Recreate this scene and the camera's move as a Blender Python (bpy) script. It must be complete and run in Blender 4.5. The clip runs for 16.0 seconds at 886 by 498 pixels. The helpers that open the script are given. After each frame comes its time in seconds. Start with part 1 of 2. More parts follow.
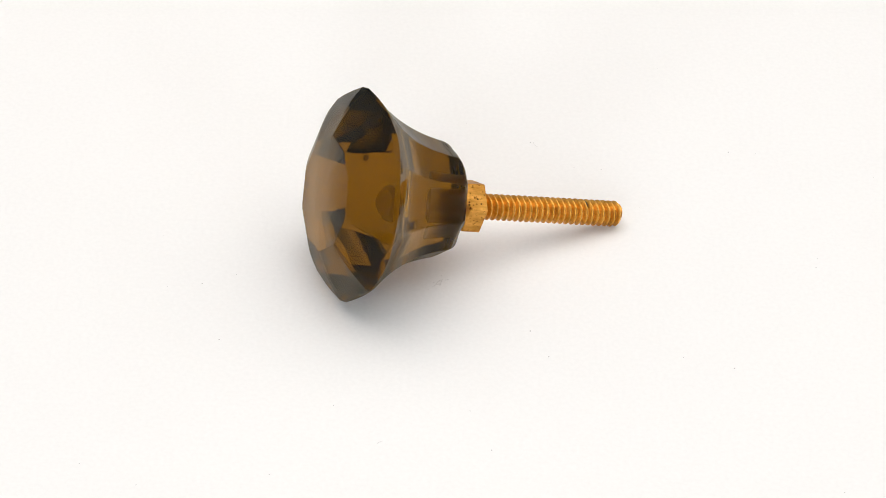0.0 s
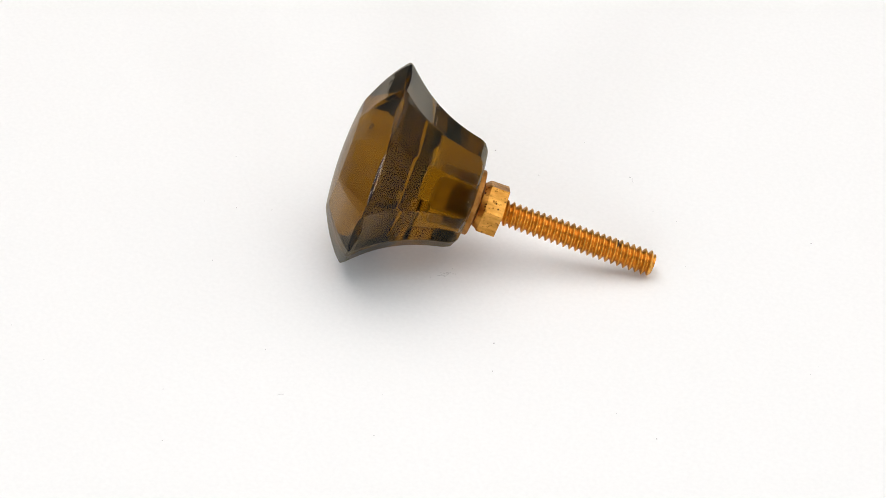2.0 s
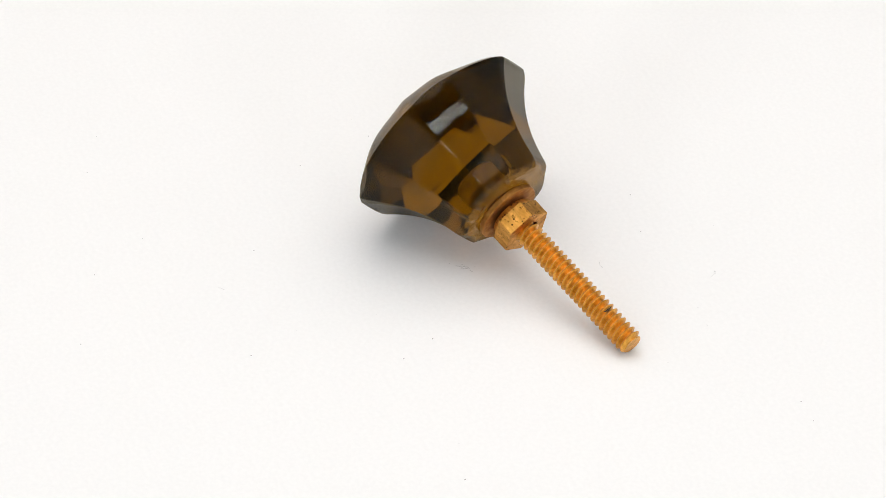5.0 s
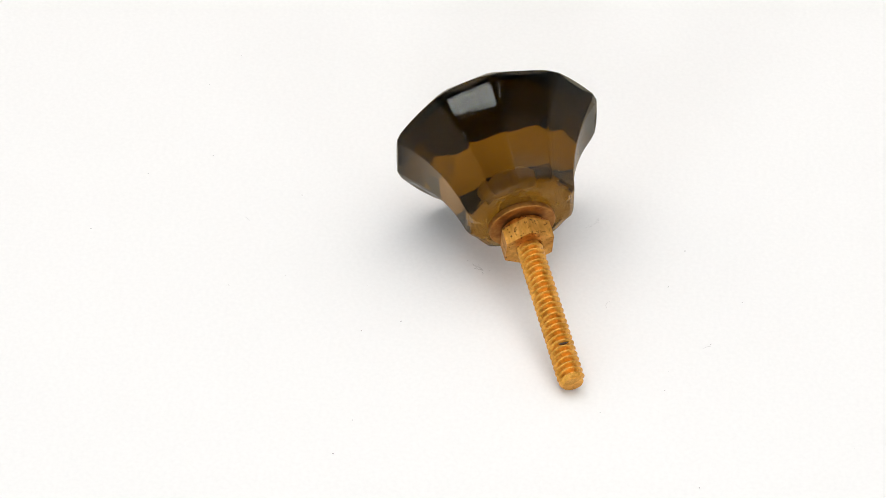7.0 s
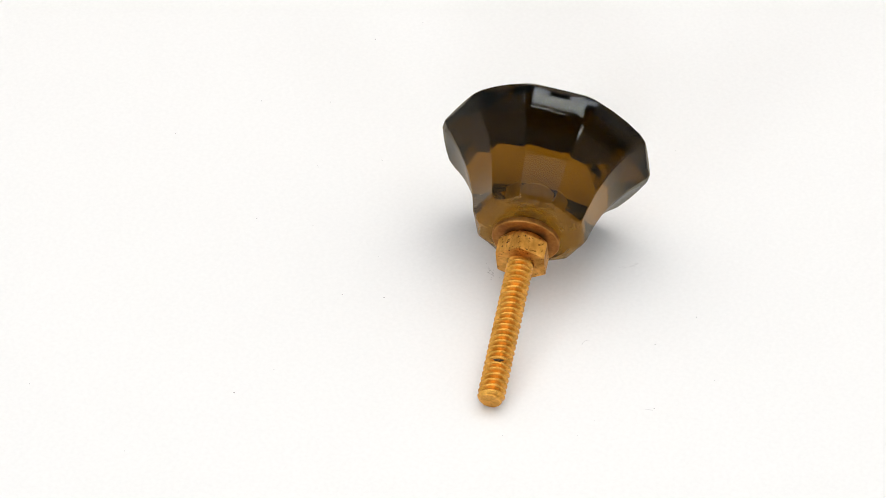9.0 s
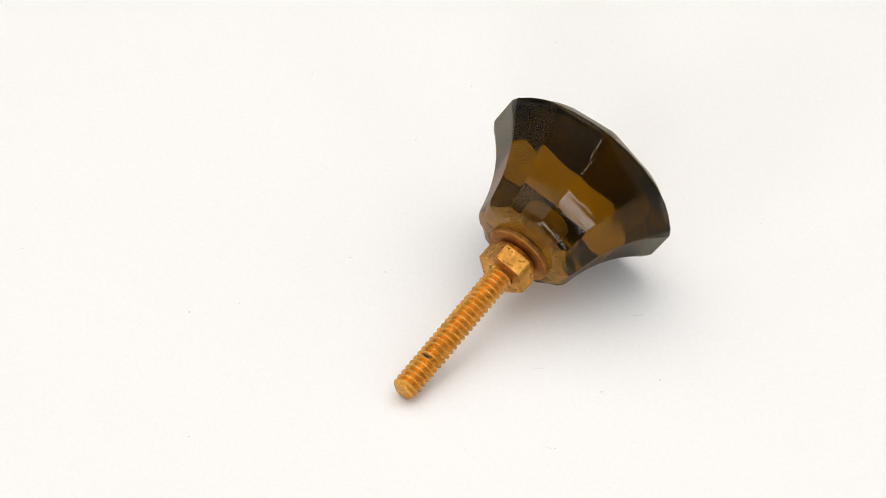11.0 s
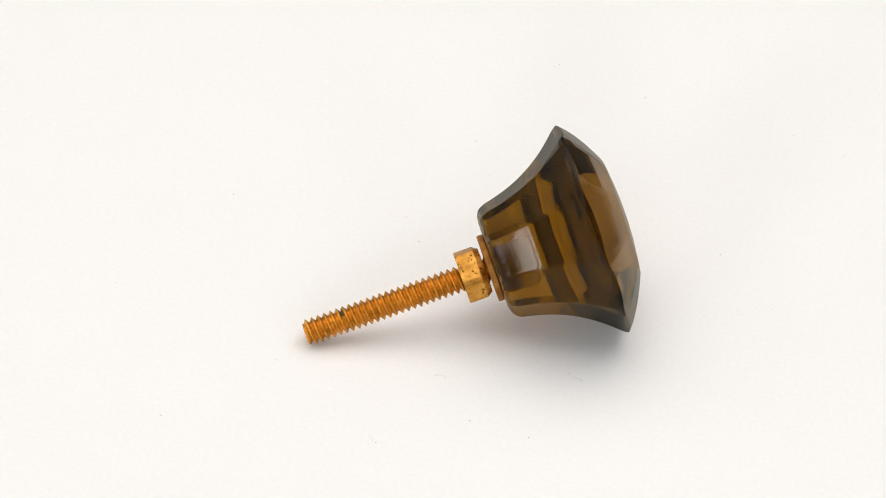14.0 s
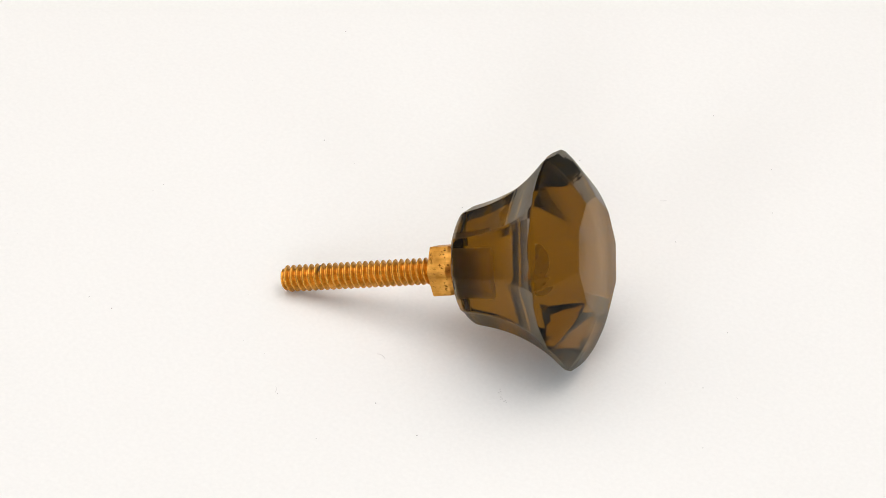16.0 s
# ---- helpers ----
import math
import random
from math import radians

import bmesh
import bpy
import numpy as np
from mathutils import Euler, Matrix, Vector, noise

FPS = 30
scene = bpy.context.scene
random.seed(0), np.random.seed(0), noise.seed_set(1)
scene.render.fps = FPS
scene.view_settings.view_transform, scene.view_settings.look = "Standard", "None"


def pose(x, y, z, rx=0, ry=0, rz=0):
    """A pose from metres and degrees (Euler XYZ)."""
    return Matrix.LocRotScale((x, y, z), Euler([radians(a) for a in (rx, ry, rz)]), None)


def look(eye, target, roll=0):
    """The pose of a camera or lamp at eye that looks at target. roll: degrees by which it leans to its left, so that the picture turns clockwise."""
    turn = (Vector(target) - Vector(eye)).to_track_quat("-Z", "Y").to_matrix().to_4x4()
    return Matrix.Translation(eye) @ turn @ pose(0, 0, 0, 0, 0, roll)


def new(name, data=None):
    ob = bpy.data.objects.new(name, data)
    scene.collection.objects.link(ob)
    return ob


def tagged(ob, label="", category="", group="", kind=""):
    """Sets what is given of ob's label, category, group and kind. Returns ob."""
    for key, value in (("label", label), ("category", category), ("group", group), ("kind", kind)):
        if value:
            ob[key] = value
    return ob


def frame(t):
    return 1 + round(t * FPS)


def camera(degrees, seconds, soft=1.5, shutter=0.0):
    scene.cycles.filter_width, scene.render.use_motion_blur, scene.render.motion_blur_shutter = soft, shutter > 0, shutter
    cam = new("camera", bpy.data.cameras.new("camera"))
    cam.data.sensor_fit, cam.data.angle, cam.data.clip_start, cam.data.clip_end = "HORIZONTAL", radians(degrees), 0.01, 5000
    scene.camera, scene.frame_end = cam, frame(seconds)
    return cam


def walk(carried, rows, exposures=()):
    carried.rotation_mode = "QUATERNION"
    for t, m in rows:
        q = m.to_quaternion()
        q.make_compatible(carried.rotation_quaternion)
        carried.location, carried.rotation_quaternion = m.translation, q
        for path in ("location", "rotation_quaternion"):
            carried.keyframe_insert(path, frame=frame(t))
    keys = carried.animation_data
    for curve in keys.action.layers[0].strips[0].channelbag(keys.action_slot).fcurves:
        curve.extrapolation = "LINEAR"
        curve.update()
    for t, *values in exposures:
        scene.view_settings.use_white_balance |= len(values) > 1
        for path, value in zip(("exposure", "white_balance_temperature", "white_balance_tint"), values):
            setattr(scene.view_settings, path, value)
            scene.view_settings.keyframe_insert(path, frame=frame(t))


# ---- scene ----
cam = camera(14.358, 16.0, soft=0.75)
EYE, TARGET, ROLL = (-0.00485, -0.46139, 0.38356), (-0.00485, 0.01016, 0.0), 1.934
walk(cam, [(0.0, look(EYE, TARGET, ROLL)), (16.0, look(EYE, TARGET, ROLL))], exposures=[(0.0, 0.27, 6520, 13.0), (1.0, 0.26, 6540, 13.0), (2.0, 0.27, 6390, 13.0), (4.0, 0.25, 6440, 13.0), (8.5, 0.28, 6410, 12.2), (12.0, 0.23, 6580, 13.0), (16.0, 0.22, 6580, 13.0)])

# turn of the table, degrees clockwise seen from above, second by second
TURN = (0.0, 13.62, 27.14, 40.56, 53.91, 67.19, 80.43, 93.62, 106.80, 119.98, 133.16, 146.37, 159.61, 172.91, 186.27, 199.71, 213.25)
MM = 0.001

# ---- world and light ----
world = bpy.data.worlds.new("world")
scene.world = world
world.use_nodes = True
bg = world.node_tree.nodes["Background"]
bg.inputs["Color"].default_value = (0.9, 0.95, 1.0, 1)
bg.inputs["Strength"].default_value = 0.3


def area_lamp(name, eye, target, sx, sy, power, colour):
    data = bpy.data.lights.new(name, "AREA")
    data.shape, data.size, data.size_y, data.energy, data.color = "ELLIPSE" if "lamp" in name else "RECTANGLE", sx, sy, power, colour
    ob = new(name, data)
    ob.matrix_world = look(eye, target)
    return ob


# broad overhead lamp out of view, added as the main soft light
area_lamp("added_top_lamp", (0.1, 0.3, 0.9), (0.08, 0.25, 0), 2.2, 1.5, 15.2, (1.0, 0.947, 0.89))
# daylight through the windows: name, centre, width, height, radiance, colour
WINDOWS = (("window_south_a", (-1.57, -2.18, 1.02), 0.6, 0.78, 11.0, (0.87, 0.94, 1.0)),
           ("window_south_b", (-0.12, -2.18, 0.82), 0.5, 0.6, 11.0, (0.87, 0.94, 1.0)),
           ("window_south_c", (1.5, -2.18, 1.2), 0.5, 0.4, 11.0, (0.87, 0.94, 1.0)))
for name, at, wide, high, glow, tone in WINDOWS:
    area_lamp(name + "_light", at, (at[0], 0, at[2]), wide, high, glow * math.pi * wide * high, tone)


# ---- materials ----
def material(name):
    m = bpy.data.materials.new(name)
    m.use_nodes = True
    nt = m.node_tree
    return m, nt, nt.nodes["Principled BSDF"]


def node(nt, kind, **values):
    n = nt.nodes.new(kind)
    for key, value in values.items():
        n.inputs[key.replace("_", " ")].default_value = value
    return n


def ramp(nt, source, stops):
    r = nt.nodes.new("ShaderNodeValToRGB")
    while len(r.color_ramp.elements) < len(stops):
        r.color_ramp.elements.new(0.5)
    for e, (at, c) in zip(r.color_ramp.elements, stops):
        e.position, e.color = at, (*c, 1)
    nt.links.new(source, r.inputs["Fac"])
    return r.outputs["Color"]


def coords(nt):
    return nt.nodes.new("ShaderNodeTexCoord").outputs["Object"]


def noise_of(nt, vec, scale, detail=4.0, rough=0.55):
    n = node(nt, "ShaderNodeTexNoise", Scale=scale, Detail=detail, Roughness=rough)
    nt.links.new(vec, n.inputs["Vector"])
    return n.outputs["Fac"]


def bump(nt, height, bsdf, strength, distance):
    b = node(nt, "ShaderNodeBump", Strength=strength, Distance=distance)
    nt.links.new(height, b.inputs["Height"])
    nt.links.new(b.outputs["Normal"], bsdf.inputs["Normal"])


def plain(name, colour, rough, scale=40.0, spread=0.06, relief=0.0002):
    m, nt, bsdf = material(name)
    v = coords(nt)
    low = tuple(c * (1 - spread) for c in colour)
    nt.links.new(ramp(nt, noise_of(nt, v, scale), [(0.3, low), (0.7, colour)]), bsdf.inputs["Base Color"])
    bsdf.inputs["Roughness"].default_value = rough
    bump(nt, noise_of(nt, v, scale * 12), bsdf, 0.25, relief)
    return m


def glass_material(name, frost=0.0):
    """Smoky glass: reflections coloured by viewing angle, brown on the way through and where light is thrown back
    inside. frost: ground, rough places.
    """
    m = bpy.data.materials.new(name)
    m.use_nodes = True
    nt = m.node_tree
    nt.nodes.remove(nt.nodes["Principled BSDF"])
    v = coords(nt)
    through_it = node(nt, "ShaderNodeBsdfRefraction", IOR=1.5, Roughness=0.0)
    gloss = nt.nodes.new("ShaderNodeBsdfGlossy")
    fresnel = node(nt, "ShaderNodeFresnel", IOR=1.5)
    mix = nt.nodes.new("ShaderNodeMixShader")
    nt.links.new(fresnel.outputs["Fac"], mix.inputs["Fac"])
    nt.links.new(through_it.outputs[0], mix.inputs[1])
    nt.links.new(gloss.outputs[0], mix.inputs[2])
    nt.links.new(mix.outputs[0], nt.nodes["Material Output"].inputs["Surface"])
    cloud = ramp(nt, noise_of(nt, v, 60.0, 2.0), [(0.3, (0.43, 0.276, 0.04)), (0.7, (0.47, 0.305, 0.05))])
    nt.links.new(cloud, through_it.inputs["Color"])
    # reflection strength put into colour: dim face-on, warm and full near 0.15, then dimmer
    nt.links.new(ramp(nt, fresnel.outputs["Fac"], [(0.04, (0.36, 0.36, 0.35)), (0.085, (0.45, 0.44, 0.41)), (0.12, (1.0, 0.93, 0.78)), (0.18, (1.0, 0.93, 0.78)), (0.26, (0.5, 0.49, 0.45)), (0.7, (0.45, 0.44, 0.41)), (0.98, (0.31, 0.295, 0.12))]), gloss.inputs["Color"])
    # fine polishing marks along the facets
    stretch = node(nt, "ShaderNodeMapping", Scale=(0.07, 0.07, 1.0))
    nt.links.new(v, stretch.inputs["Vector"])
    scratch = noise_of(nt, stretch.outputs["Vector"], 2200.0, 1.0)
    nt.links.new(ramp(nt, scratch, [(0.4, (0.02 + frost * 0.5,) * 3), (0.75, (0.1 + frost,) * 3)]), gloss.inputs["Roughness"])
    wave = node(nt, "ShaderNodeBump", Strength=0.35, Distance=0.0001)
    nt.links.new(noise_of(nt, v, 210.0, 2.0), wave.inputs["Height"])
    line = node(nt, "ShaderNodeBump", Strength=0.5, Distance=0.00005)
    nt.links.new(scratch, line.inputs["Height"])
    nt.links.new(wave.outputs["Normal"], line.inputs["Normal"])
    ripple = node(nt, "ShaderNodeBump", Strength=0.3, Distance=0.0001)
    nt.links.new(noise_of(nt, v, 170.0, 2.0), ripple.inputs["Height"])
    nt.links.new(ripple.outputs["Normal"], through_it.inputs["Normal"])
    nt.links.new(line.outputs["Normal"], gloss.inputs["Normal"])
    if frost:
        rough = ramp(nt, noise_of(nt, v, 700.0, 4.0), [(0.35, (0.02,) * 3), (0.7, (frost,) * 3)])
        nt.links.new(rough, through_it.inputs["Roughness"])
        chips = node(nt, "ShaderNodeBump", Strength=0.5, Distance=0.0002)
        nt.links.new(noise_of(nt, v, 900.0, 3.0), chips.inputs["Height"])
        nt.links.new(chips.outputs["Normal"], through_it.inputs["Normal"])
        # pale scratches of the grinding wheel
        pale = node(nt, "ShaderNodeBsdfDiffuse", Color=(0.55, 0.4, 0.2, 1))
        across = node(nt, "ShaderNodeMapping", Scale=(1.0, 1.0, 0.25))
        nt.links.new(v, across.inputs["Vector"])
        worn = nt.nodes.new("ShaderNodeMixShader")
        nt.links.new(ramp(nt, noise_of(nt, across.outputs["Vector"], 1500.0, 5.0, 0.7), [(0.5, (0.02,) * 3), (0.75, (0.22,) * 3)]), worn.inputs["Fac"])
        nt.links.new(mix.outputs[0], worn.inputs[1])
        nt.links.new(pale.outputs[0], worn.inputs[2])
        nt.links.new(worn.outputs[0], nt.nodes["Material Output"].inputs["Surface"])
    return m


def bore_material(name):
    """The drilled bore in the glass: a grey-white ground surface that scatters what passes."""
    m = bpy.data.materials.new(name)
    m.use_nodes = True
    nt = m.node_tree
    nt.nodes.remove(nt.nodes["Principled BSDF"])
    g = node(nt, "ShaderNodeBsdfRefraction", IOR=1.0, Roughness=0.0, Color=(0.97, 0.96, 0.92, 1))
    pale = node(nt, "ShaderNodeBsdfTranslucent", Color=(0.95, 0.88, 0.66, 1))
    chalk = node(nt, "ShaderNodeBsdfDiffuse", Color=(0.95, 0.88, 0.66, 1))
    both = node(nt, "ShaderNodeMixShader", Fac=0.5)
    mix = node(nt, "ShaderNodeMixShader", Fac=0.4)
    nt.links.new(pale.outputs[0], both.inputs[1])
    nt.links.new(chalk.outputs[0], both.inputs[2])
    nt.links.new(g.outputs[0], mix.inputs[1])
    nt.links.new(both.outputs[0], mix.inputs[2])
    nt.links.new(mix.outputs[0], nt.nodes["Material Output"].inputs["Surface"])
    return m


def brass_material(name, dark, light, rough, scale, pits=False):
    m, nt, bsdf = material(name)
    v = coords(nt)
    stretch = node(nt, "ShaderNodeMapping", Scale=(1.0, 1.0, 0.25) if pits else (1.0, 1.0, 1.0))
    nt.links.new(v, stretch.inputs["Vector"])
    grain = noise_of(nt, stretch.outputs["Vector"], scale * 3)
    colour = ramp(nt, noise_of(nt, v, scale), [(0.3, dark), (0.65, light)])
    fine = ramp(nt, grain, [(0.34, (0.42, 0.36, 0.3) if pits else (0.62, 0.56, 0.5)), (0.6, (1.0, 1.0, 1.0))])
    mix = nt.nodes.new("ShaderNodeMixRGB")
    mix.blend_type = "MULTIPLY"
    mix.inputs["Fac"].default_value = 0.5
    nt.links.new(colour, mix.inputs["Color1"])
    nt.links.new(fine, mix.inputs["Color2"])
    out = mix.outputs["Color"]
    if pits:
        # small dark stains and pin holes all over
        spots = nt.nodes.new("ShaderNodeMixRGB")
        spots.blend_type = "MULTIPLY"
        spots.inputs["Fac"].default_value = 1.0
        nt.links.new(out, spots.inputs["Color1"])
        nt.links.new(ramp(nt, noise_of(nt, v, 1500.0, 5.0, 0.65), [(0.33, (0.22, 0.15, 0.09)), (0.43, (1.0, 1.0, 1.0))]), spots.inputs["Color2"])
        out = spots.outputs["Color"]
        cells = node(nt, "ShaderNodeTexVoronoi", Scale=1150.0)
        nt.links.new(v, cells.inputs["Vector"])
        face = nt.nodes.new("ShaderNodeVectorMath")
        face.operation = "DOT_PRODUCT"
        face.inputs[1].default_value = (math.cos(radians(72)) * 200, math.sin(radians(72)) * 200, 0)
        nt.links.new(v, face.inputs[0])
        patch = ramp(nt, face.outputs["Value"], [(0.64, (0.0, 0.0, 0.0)), (0.72, (1.0, 1.0, 1.0))])
        dots = ramp(nt, cells.outputs["Distance"], [(0.15, (1.0, 1.0, 1.0)), (0.23, (0.0, 0.0, 0.0))])
        both = nt.nodes.new("ShaderNodeMixRGB")
        both.blend_type = "MULTIPLY"
        both.inputs["Fac"].default_value = 1.0
        nt.links.new(patch, both.inputs["Color1"])
        nt.links.new(dots, both.inputs["Color2"])
        holes = nt.nodes.new("ShaderNodeMixRGB")
        nt.links.new(both.outputs["Color"], holes.inputs["Fac"])
        nt.links.new(out, holes.inputs["Color1"])
        holes.inputs["Color2"].default_value = (0.06, 0.03, 0.01, 1)
        out = holes.outputs["Color"]
    nt.links.new(out, bsdf.inputs["Base Color"])
    bsdf.inputs["Metallic"].default_value = 1.0
    nt.links.new(ramp(nt, grain, [(0.3, (rough + 0.15,) * 3), (0.7, (rough,) * 3)]), bsdf.inputs["Roughness"])
    bump(nt, grain, bsdf, 0.35, 0.00006)
    return m


M_SHEET = plain("white_sheet", (0.86, 0.855, 0.84), 0.55, 1300.0, 0.035, 0.00003)
M_TABLE = plain("white_tabletop", (0.8, 0.79, 0.77), 0.5, 8.0, 0.03)
M_WALL = plain("wall_paint", (0.36, 0.45, 0.47), 0.8, 3.0)
M_PANEL = plain("fill_panel", (0.8, 0.795, 0.775), 0.7, 6.0)
M_NORTH = plain("grey_panel", (0.13, 0.14, 0.14), 0.7, 6.0)
M_FLOOR = plain("floor_boards", (0.25, 0.2, 0.15), 0.5, 5.0, 0.3)
M_GLASS = glass_material("smoky_glass")
M_FROST = glass_material("ground_glass", 0.3)
M_BORE = bore_material("drilled_bore")
M_BRASS = brass_material("brass_bolt", (0.57, 0.267, 0.036), (0.84, 0.43, 0.085), 0.28, 700.0)
M_NUT = brass_material("brass_nut", (0.54, 0.245, 0.04), (0.86, 0.45, 0.1), 0.4, 300.0, True)
M_SPECK = plain("dust", (0.25, 0.24, 0.23), 0.8, 500.0)
M_LINT = plain("lint", (0.58, 0.57, 0.56), 0.8, 500.0)
M_BUBBLE = bpy.data.materials.new("bubble_wall")
M_BUBBLE.use_nodes = True
M_BUBBLE.node_tree.nodes["Principled BSDF"].inputs["Transmission Weight"].default_value = 1.0
M_BUBBLE.node_tree.nodes["Principled BSDF"].inputs["Base Color"].default_value = (1.0, 1.0, 1.0, 1)
M_BUBBLE.node_tree.nodes["Principled BSDF"].inputs["Roughness"].default_value = 0.0
M_BUBBLE.node_tree.nodes["Principled BSDF"].inputs["IOR"].default_value = 0.667
M_SMUDGE = plain("grey_smudge", (0.64, 0.63, 0.62), 0.8, 500.0)
M_WASHER = brass_material("copper_washer", (0.3, 0.12, 0.025), (0.52, 0.24, 0.06), 0.5, 300.0)
M_INSERT = brass_material("dark_brass_insert", (0.24, 0.13, 0.05), (0.5, 0.3, 0.12), 0.42, 500.0)
M_STAIN = plain("tarnish", (0.07, 0.045, 0.02), 0.7, 900.0)


# ---- builders ----
def mesh_of(name, bm, mat):
    me = bpy.data.meshes.new(name)
    bm.normal_update()
    bm.to_mesh(me)
    bm.free()
    me.materials.append(mat)
    return me


def part(name, bm, mat, parent, label="", m=None):
    ob = new(name, mesh_of(name, bm, mat))
    ob.parent = parent
    if m is not None:
        ob.matrix_basis = m
    if label:
        ob["label"] = label
    return ob


def box(bm, lo, hi):
    geo = bmesh.ops.create_cube(bm, size=1.0)
    c = [(a + b) / 2 for a, b in zip(lo, hi)]
    d = [b - a for a, b in zip(lo, hi)]
    bmesh.ops.transform(bm, matrix=Matrix.Translation(c) @ Matrix.Diagonal((*d, 1)), verts=geo["verts"])


def structure(name, label, mat, *boxes):
    bm = bmesh.new()
    for lo, hi in boxes:
        box(bm, lo, hi)
    ob = new(name, mesh_of(name, bm, mat))
    return tagged(ob, label, name.split("_")[0], kind="structure")


def loft(bm, rings, sharp_rings=(), sharp_lines=True, close=(True, True), around=True):
    """Rings of equal count joined by quads; smooth along, creased where asked."""
    rows = [[bm.verts.new(c) for c in ring] for ring in rings]
    n = len(rows[0])
    for i in range(len(rows) - 1):
        for k in range(n):
            f = bm.faces.new((rows[i][k], rows[i][(k + 1) % n], rows[i + 1][(k + 1) % n], rows[i + 1][k]))
            f.smooth = True
    if close[0]:
        bm.faces.new(list(reversed(rows[0])))
    if close[1]:
        bm.faces.new(rows[-1])
    for i, row in enumerate(rows):
        for k in range(n):
            e = bm.edges.get((row[k], row[(k + 1) % n]))
            if e and (i in sharp_rings):
                e.smooth = False
            if sharp_lines and i + 1 < len(rows):
                bm.edges.get((row[k], rows[i + 1][k])).smooth = False
    return rows


def circle(r, s, n, phase=0.0, off=0.0):
    return [(r * math.cos(phase + 2 * math.pi * k / n), off + r * math.sin(phase + 2 * math.pi * k / n), s) for k in range(n)]


# ---- room ----
structure("floor", "worn brown board floor", M_FLOOR, ((-2.2, -2.2, -0.83), (2.2, 2.2, -0.78)))


def wall(name, side, lo, hi, holes):
    """A wall along x or y with window openings (centre, width, bottom, top) through it."""
    boxes = []
    at = lo
    for c, w, z0, z1 in sorted(holes):
        boxes += [(at, c - w / 2, -0.83, 1.9), (c - w / 2, c + w / 2, -0.83, z0), (c - w / 2, c + w / 2, z1, 1.9)]
        at = c + w / 2
    boxes.append((at, hi, -0.83, 1.9))
    y0, y1 = min(side * 2.2, side * 2.3), max(side * 2.2, side * 2.3)
    if name in ("wall_north", "wall_south"):
        sized = [((a, y0, c), (b, y1, d)) for a, b, c, d in boxes]
    else:
        sized = [((y0, a, c), (y1, b, d)) for a, b, c, d in boxes]
    structure(name, "plain slate-grey painted wall with window openings" if holes else "plain slate-grey painted wall", M_WALL, *sized)


wall("wall_north", 1, -2.2, 2.2, [])
wall("wall_south", -1, -2.2, 2.2, [(at[0], wide, at[2] - high / 2, at[2] + high / 2) for name, at, wide, high, glow, tone in WINDOWS])
wall("wall_west", -1, -2.3, 2.3, [])
wall("wall_east", 1, -2.3, 2.3, [])
structure("ceiling", "plain painted ceiling", M_WALL, ((-2.3, -2.3, 1.9), (2.3, 2.3, 2.0)))

# unseen panels added round the table, open towards the camera
# grey, to darken what the upper glass reflects
structure("backdrop_north", "plain grey panel out of view that darkens reflections", M_NORTH, ((-0.38, 0.5, -0.03), (0.38, 0.51, 0.6)))
# white, to bounce lamp light into the knob's shadow
structure("backdrop_west", "plain white fill panel out of view", M_PANEL, ((-0.39, -0.25, -0.03), (-0.38, 0.51, 0.6)))
structure("backdrop_east", "plain white fill panel out of view", M_PANEL, ((0.38, -0.25, -0.03), (0.39, 0.51, 0.6)))

# ---- table and turntable ----
table = tagged(new("table"), "white table with a smooth top under the turntable", "table")
bm = bmesh.new()
box(bm, (-0.7, -0.45, -0.06), (0.7, 0.75, -0.03))
bmesh.ops.bevel(bm, geom=bm.edges[:], offset=0.004, segments=2, affect="EDGES")
part("tabletop", bm, M_TABLE, table)
for lx in (-0.64, 0.64):
    for ly in (-0.39, 0.69):
        bm = bmesh.new()
        box(bm, (lx - 0.025, ly - 0.025, -0.78), (lx + 0.025, ly + 0.025, -0.06))
        part("leg", bm, M_TABLE, table)

turntable = tagged(new("turntable"), "round white turntable with a smooth dusty top", "turntable")
bm = bmesh.new()
loft(bm, [circle(0.07, -0.03, 64), circle(0.07, -0.012, 64)], (0, 1), False)
part("base", bm, M_TABLE, turntable)
bm = bmesh.new()
loft(bm, [circle(0.298, -0.0119, 128), circle(0.3, -0.0109, 128), circle(0.3, -0.0012, 128), circle(0.2988, 0.0, 128)], (0, 1, 2, 3), False)
part("disc", bm, M_SHEET, turntable)

# dust on the disc: place in mm, size in mm
SPECKS = ((44.3, -18.7), (-31.4, -48.4), (-21.9, -31.4), (60.7, -48.1), (-8.3, -66.6), (35.9, -16.4), (13.4, -17.3), (10.3, -10.9), (4.1, -40.9),
          (-1.4, 46.4), (-4.1, 33.7), (-14.1, 36.2), (10.2, 41.3), (45.7, 40.4), (-45.6, -1.3))
FAINT = ((-41.7, -15.8), (-61.9, -47.3), (-52.4, -51.9), (0.5, -31.6), (-24.9, -59.1), (1.4, -17.5), (18.0, 34.5), (-20.4, 20.5), (65.6, -25.6),
         (59.9, 11.0), (22.8, 34.0), (50.7, 40.2), (29.4, 23.7), (59.6, 8.5), (71.3, 34.4), (-53.2, 11.2), (33.6, 65.2), (-40.0, 1.3), (-51.5, -2.5))


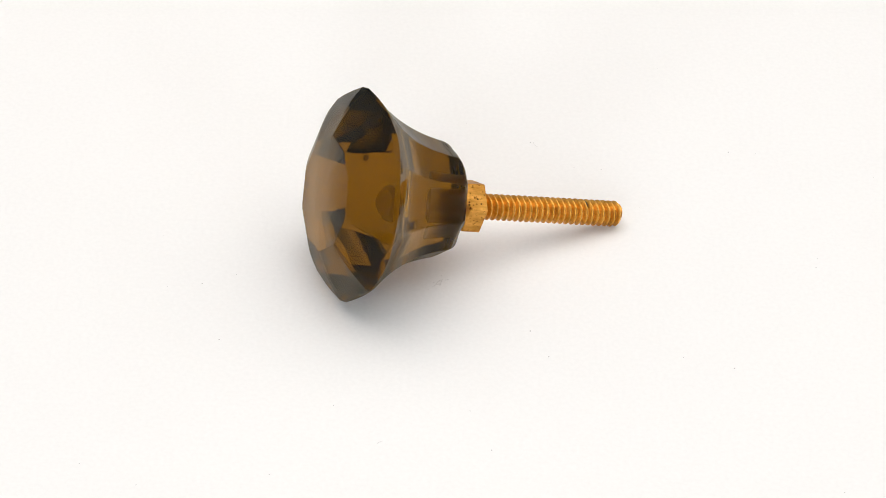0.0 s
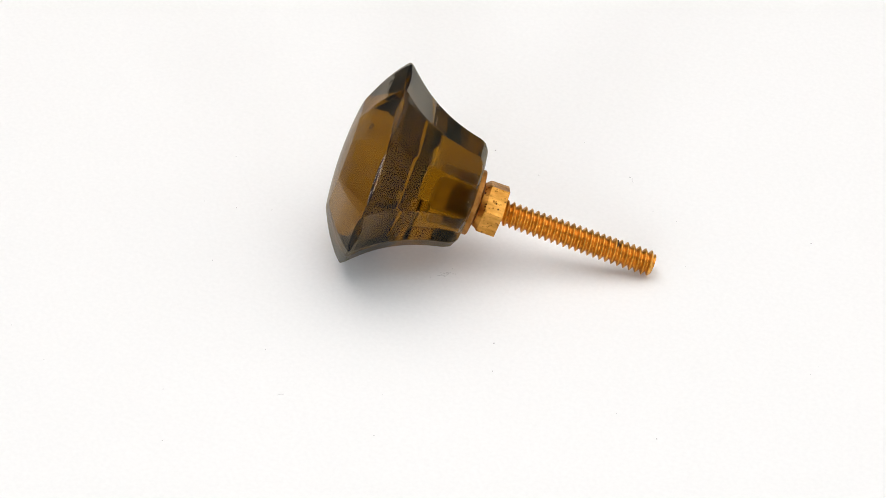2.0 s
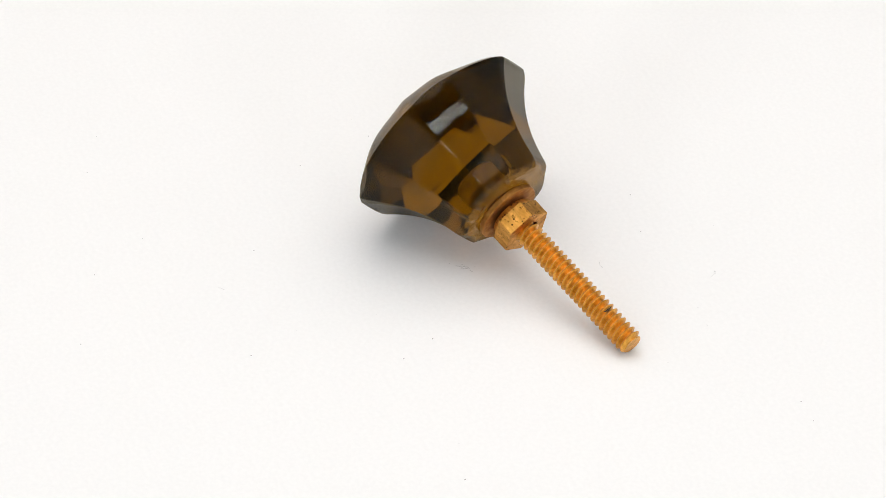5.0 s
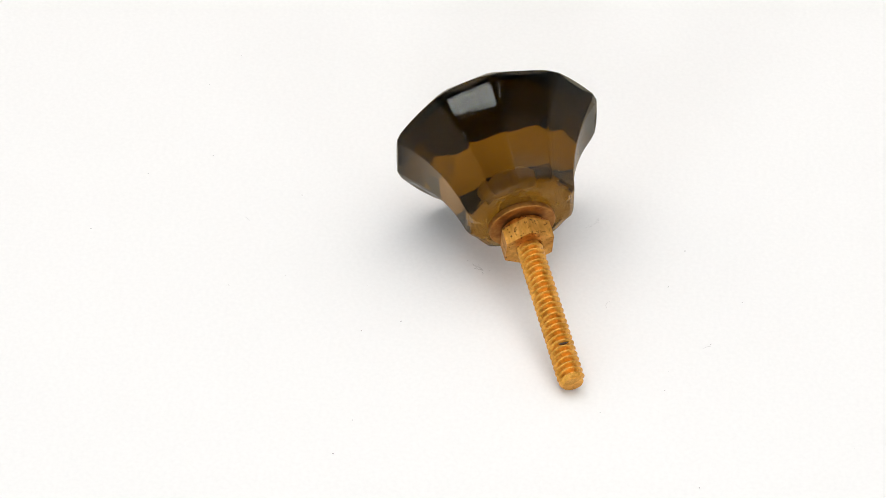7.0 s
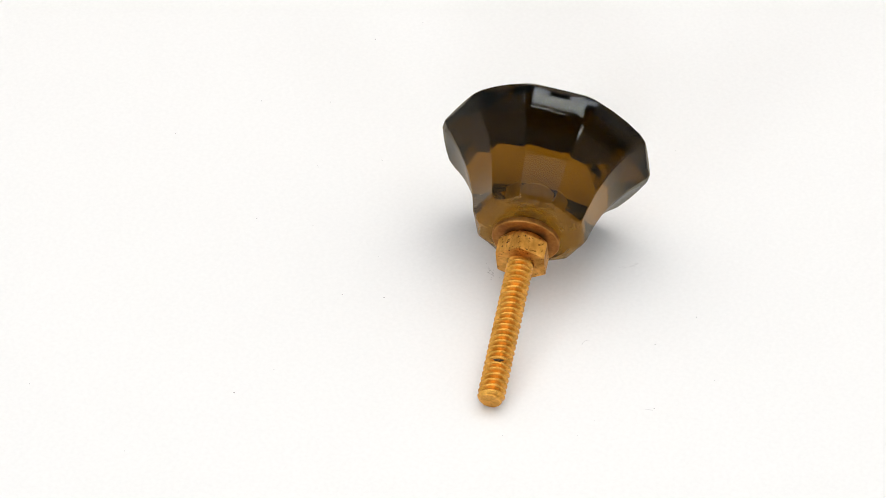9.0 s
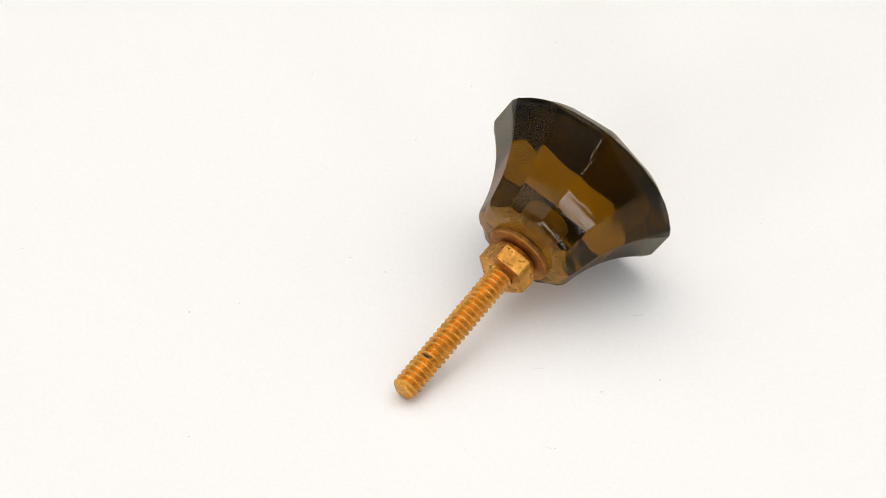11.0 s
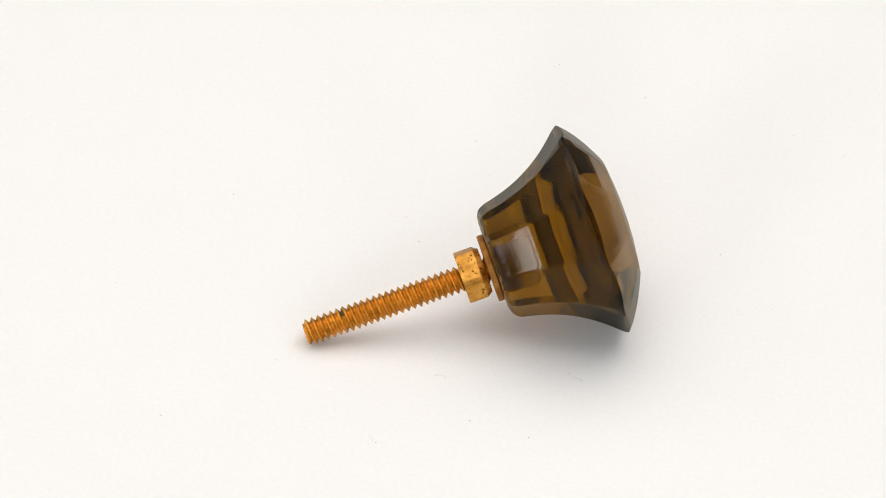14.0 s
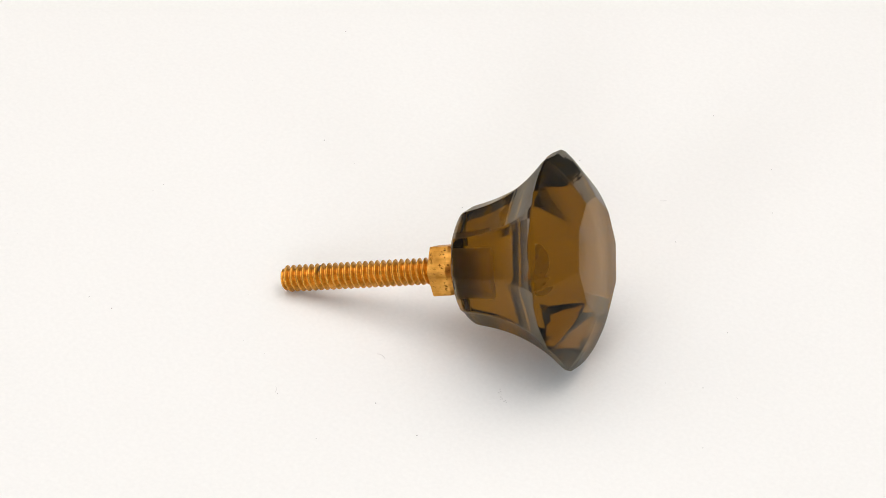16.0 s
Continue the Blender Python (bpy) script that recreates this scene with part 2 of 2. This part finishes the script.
def crumb(size, x, y, name="dust_speck"):
    bm = bmesh.new()
    bmesh.ops.create_icosphere(bm, subdivisions=1, radius=size * MM / 2)
    for v in bm.verts:
        v.co = Vector((v.co.x * random.uniform(0.5, 1.5), v.co.y * random.uniform(0.5, 1.5), max(-0.00001, v.co.z * 0.5)))
    part(name, bm, M_SMUDGE if name == "smudge_grain" else M_SPECK, turntable).location = (x * MM, y * MM, 0.0)


for x, y in SPECKS:
    crumb(random.uniform(0.14, 0.25), x, y)
for x, y in FAINT:
    crumb(random.uniform(0.1, 0.18), x, y)
# smudge of scraped dust under the bolt and a curved row of crumbs beside the glass
for i in range(26):
    u = random.gauss(0, 1)
    crumb(random.uniform(0.07, 0.22), -5.4 + u * 0.5 + random.gauss(0, 0.35), 0.9 + u * 0.8 + random.gauss(0, 0.3), "smudge_grain")
for i in range(12):
    u = i / 11 - 0.5
    crumb(random.uniform(0.1, 0.26), -20.1 + 2.6 * u + random.gauss(0, 0.15), 20.5 - 2.0 * u - 3 * u * u + random.gauss(0, 0.15), "smudge_grain")


def hair(x, y, length, bend, turn):
    bm = bmesh.new()
    rings = []
    for i in range(9):
        u = i / 8 - 0.5
        rings.append([(u * length * MM, (bend * (0.25 - u * u) + 0.025 * math.cos(2 * math.pi * k / 5)) * MM, (0.025 + 0.025 * math.sin(2 * math.pi * k / 5)) * MM) for k in range(5)])
    loft(bm, rings, (), False)
    ob = part("lint_hair", bm, M_LINT, turntable)
    ob.matrix_basis = pose(x * MM, y * MM, 0, 0, 0, turn)


hair(-5.9, 0.2, 1.3, 0.4, 35)
hair(-5.0, 1.3, 1.0, -0.3, 75)
hair(-5.5, 1.1, 1.6, 0.3, 60)
hair(1.9, 23.7, 1.9, 1.6, 170)
hair(11.1, 40.7, 1.4, 0.6, 120)
hair(-14.0, -40.0, 1.2, 0.5, 40)

# ---- knob: local z runs along the bolt from its tip to the glass face ----
knob = tagged(new("cabinet_knob"), "smoky brown faceted glass cabinet knob with a brass bolt", "cabinet knob")
TILT, AZ = radians(16.57), radians(200.07)
AXIS = Vector((math.cos(AZ) * math.cos(TILT), math.sin(AZ) * math.cos(TILT), math.sin(TILT)))
SIDE = Vector((-math.sin(AZ), math.cos(AZ), 0))
UP = AXIS.cross(SIDE)
LAY = Matrix((SIDE, UP, AXIS)).transposed().to_4x4()
LAY.translation = Vector((25.37, 18.86, 2.12)) * MM

SIDES, PHASE, OFF = 10, radians(-24.12), 0.84
SHIFT = (1, 0, 2.5, -3, -3, 0, 0, 0, 0, 0)


def decagon(r, s, blunt=0.02, dx=0.0, dy=0.0, lean=0.0):
    """Ten straight sides with blunted corners, four points to a side so that the round hole can join them."""
    corners = [Vector((r * math.cos(a) - 0.25 + dx, OFF + r * math.sin(a) + dy, s + lean * r * math.cos(a))) * MM
               for a in (PHASE + 2 * math.pi * k / SIDES + radians(SHIFT[k]) for k in range(SIDES))]
    return [corners[k].lerp(corners[(k + 1) % SIDES], f) for k in range(SIDES) for f in (blunt, 0.36, 0.64, 1 - blunt)]


def body_radius(s):
    """Concave flare from the small back to the rim."""
    u = (s - 34.0) / (50.4 - 34.0)
    return 9.75 + 2.2 * u + 6.55 * u ** 2.6 + 0.3 * math.sin(math.pi * min(1, max(0, u)))


def in_hole(e):
    return all(v.co.xy.length < 3.4 * MM and v.co.z < 42 * MM for v in e.verts)


def soften(bm, width):
    """Narrow ground-off edges: bevels wherever faces meet at an angle, creased again afterwards."""
    bm.normal_update()
    geo = [e for e in bm.edges if len(e.link_faces) == 2 and e.calc_face_angle(0) > radians(6) and not in_hole(e)]
    bmesh.ops.bevel(bm, geom=geo, offset=width * MM, segments=1, affect="EDGES", clamp_overlap=True)
    bm.normal_update()
    for e in bm.edges:
        a = e.calc_face_angle(0) if len(e.link_faces) == 2 else 0
        e.smooth = a < radians(30) if in_hole(e) else a < radians(4)
    for f in bm.faces:
        f.smooth = True


# height by which the girdle's flat grows towards the middle of each side
GROUND = (0.6, 0.45, 0.65, 0.4, 0.6, 0.7, 0.45, 0.6, 0.4, 0.5)


def girdle(r, s, blunt, sign):
    """The rim's ring; between this and its twin each side keeps a lens-shaped flat."""
    ring = decagon(r, s, blunt)
    for k in range(SIDES):
        for q in (1, 2):
            ring[k * 4 + q] = ring[k * 4 + q] + Vector((0, 0, sign * GROUND[k] * MM))
    return ring


def ragged(ring, amount):
    """A chipped ring."""
    return [v + Vector(noise.noise_vector(v * 900.0)) * amount * MM for v in ring]


def glass_head():
    bm = bmesh.new()
    bore = [(0.6, 41.6), (2.2, 41.4), (2.95, 40.7), (3.0, 38.5), (3.0, 36.0), (3.05, 33.9), (3.2, 33.3)]
    rings = [circle(r * MM, s * MM, SIDES * 4, PHASE) for r, s in bore]
    rings += [ragged(decagon(7.7, 33.3, 0.2), 0.1), ragged(decagon(8.7, 33.55, 0.12), 0.3), ragged(decagon(9.4, 34.0, 0.06), 0.28), decagon(9.75, 34.6, 0.03)]
    steps = 26
    for i in range(1, steps):
        s = 34.6 + 15.9 * i / steps
        rings.append(decagon(body_radius(s), s, 0.018 + 0.075 * (i / steps) ** 5))
    rings += [girdle(18.5, 50.62, 0.093, -0.8), girdle(18.5, 50.9, 0.093, 0.6)]
    # crown facets bow out a little between rim and table
    rings += [decagon(18.5 - 8.6 * k / 6 + 0.2 * math.sin(math.pi * k / 6), 51.1 + 5.02 * k / 6 + 0.3 * math.sin(math.pi * k / 6), 0.093 - 0.053 * k / 6, 0.3 * k / 6, 0.1 * k / 6, 0.02 * k / 6) for k in range(1, 6)]
    rings += [decagon(9.9, 56.12, 0.04, 0.3, 0.1, 0.02)]
    # the table is ground slightly convex
    rings += [decagon(r, 56.12 + 0.75 * (1 - (r / 9.9) ** 2), 0.04 + 0.012 * (9.9 - r), 0.3, 0.1, 0.02) for r in (8.8, 7.6, 6.3, 5.0, 3.7, 2.4, 1.1)]
    loft(bm, rings)
    bmesh.ops.recalc_face_normals(bm, faces=bm.faces[:])
    soften(bm, 0.07)
    for f in bm.faces:
        c = f.calc_center_median()
        if c.xy.length < 3.15 * MM and c.z < 42 * MM:
            f.material_index = 2
        elif c.z < 34.3 * MM:
            f.material_index = 1
    return bm


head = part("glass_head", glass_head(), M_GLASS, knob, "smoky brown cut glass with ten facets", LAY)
head.data.materials.append(M_FROST)
head.data.materials.append(M_BORE)


def bubble(x, y, s, size):
    bm = bmesh.new()
    bmesh.ops.create_icosphere(bm, subdivisions=3, radius=size * MM, matrix=Matrix.Translation((x * MM, y * MM, s * MM)))
    for f in bm.faces:
        f.smooth = True
    part("air_bubble", bm, M_BUBBLE, head, "tiny air bubble in the glass")


bubble(5.39, 12.15, 53.58, 0.55)
bubble(-9.0, 5.0, 47.5, 0.14)
bubble(-3.2, 9.0, 44.0, 0.12)


def glass_dust(count):
    """Tiny pale crumbs lying on the facets."""
    for i in range(count):
        k, u, t = random.randrange(SIDES), random.uniform(0.15, 0.85), random.uniform(36, 49.5)
        ring = decagon(body_radius(t), t)
        at = ring[k * 4].lerp(ring[(k * 4 + 4) % 40], u)
        bm = bmesh.new()
        bmesh.ops.create_icosphere(bm, subdivisions=1, radius=random.uniform(0.03, 0.07) * MM, matrix=Matrix.Translation(at))
        part("dust_speck", bm, M_LINT, head)


glass_dust(22)


def ring_part(r_in, r_out, s0, s1, n=48, chamfer=0.15, n_out=None):
    bm = bmesh.new()
    rings = [circle(r_in * MM, s1 * MM, n), circle(r_in * MM, s0 * MM, n), circle((r_out - chamfer) * MM, s0 * MM, n),
             circle(r_out * MM, (s0 + chamfer) * MM, n), circle(r_out * MM, (s1 - chamfer) * MM, n), circle((r_out - chamfer) * MM, s1 * MM, n)]
    rings.append(rings[0])
    loft(bm, rings, range(7), False, (False, False))
    bmesh.ops.remove_doubles(bm, verts=bm.verts[:], dist=1e-7)
    bmesh.ops.recalc_face_normals(bm, faces=bm.faces[:])
    return bm


part("washer", ring_part(2.25, 5.8, 32.2, 33.25), M_WASHER, knob, "flat brass washer", LAY)


def hex_nut(s0, s1, r, phase):
    bm = bmesh.new()
    n = 72

    def outline(k, cut):
        a = 2 * math.pi * k / n
        b = (a % (math.pi / 3)) - math.pi / 6
        flat = r * math.cos(math.pi / 6) / math.cos(b)
        q = min(flat, cut)
        return (q * math.cos(a + phase) * MM, q * math.sin(a + phase) * MM)

    rings = []
    for s, cut, inner in ((s1, 2.3, 1), (s0, 2.3, 1), (s0, r * 0.99, 0), (s0 + 0.08, r * 1.01, 0), (s1 - 0.95, r * 1.01, 0), (s1, r * 0.8, 0), (s1, 2.3, 1)):
        rings.append([(2.3 * math.cos(2 * math.pi * k / n + phase) * MM, 2.3 * math.sin(2 * math.pi * k / n + phase) * MM, s * MM) if inner else (*outline(k, cut), s * MM) for k in range(n)])
    rows = loft(bm, rings, range(7), False, (False, False))
    for row, nxt in ((rows[3], rows[4]),):
        for k in range(0, n, n // 6):
            bm.edges.get((row[k], nxt[k])).smooth = False
    bmesh.ops.remove_doubles(bm, verts=bm.verts[:], dist=1e-7)
    bmesh.ops.recalc_face_normals(bm, faces=bm.faces[:])
    return bm


part("hex_nut", hex_nut(27.6, 31.75, 4.75, radians(27)), M_NUT, knob, "hexagonal brass nut with pitted faces", LAY)


def threaded_bolt(length, r_out, r_in, pitch):
    bm = bmesh.new()
    n, per = 36, 12
    rings = []
    count = int(length / pitch * per)
    for i in range(count + 1):
        s = i * pitch / per
        ring = []
        for k in range(n):
            a = 2 * math.pi * k / n
            w = (s / pitch - k / n) % 1.0
            h = 1 - abs(2 * w - 1)
            wear = 0.03 * noise.noise((s * 0.8, 3 * math.cos(a), 3 * math.sin(a)))
            r = r_in + (r_out - r_in + wear) * min(1.0, max(0.0, 1.16 * h - 0.07))
            r = min(r, 1.75 + s * 0.8)
            ring.append((r * math.cos(a) * MM, r * math.sin(a) * MM, s * MM))
        rings.append(ring)
    loft(bm, rings, (0,), False)
    bmesh.ops.recalc_face_normals(bm, faces=bm.faces[:])
    return bm


bolt = part("bolt", threaded_bolt(34.0, 2.3, 1.58, 1.09), M_BRASS, knob, "orange brass bolt with a coarse thread", LAY)
part("threaded_insert", threaded_bolt(4.6, 2.95, 2.2, 1.0), M_INSERT, knob, "dark threaded insert set in the glass", LAY @ Matrix.Translation((0, 0, 33.34 * MM)))


def tarnish(s, degrees, spread):
    """A dark patch caught in one groove of the thread."""
    bm = bmesh.new()
    rings = []
    for i in range(9):
        u = i / 8 * 2 - 1
        a = radians(degrees + spread * u)
        w = 0.36 * math.sqrt(max(0.02, 1 - u * u))
        shift = 1.09 * spread * u / 360
        rings.append([((r * math.cos(a)) * MM, (r * math.sin(a)) * MM, (s + shift + q * w) * MM) for r, q in ((1.5, -1), (2.06, -0.8), (1.86, 0.0), (2.06, 0.8), (1.5, 1))])
    loft(bm, rings, (), False)
    bmesh.ops.recalc_face_normals(bm, faces=bm.faces[:])
    part("tarnish_spot", bm, M_STAIN, bolt, "dark tarnish in the thread")


tarnish(7.15, 92, 30)


# ---- the turn ----
def motions():
    for thing in (turntable, knob):
        walk(thing, [(float(t), pose(0, 0, 0, 0, 0, -a)) for t, a in enumerate(TURN)])


motions()
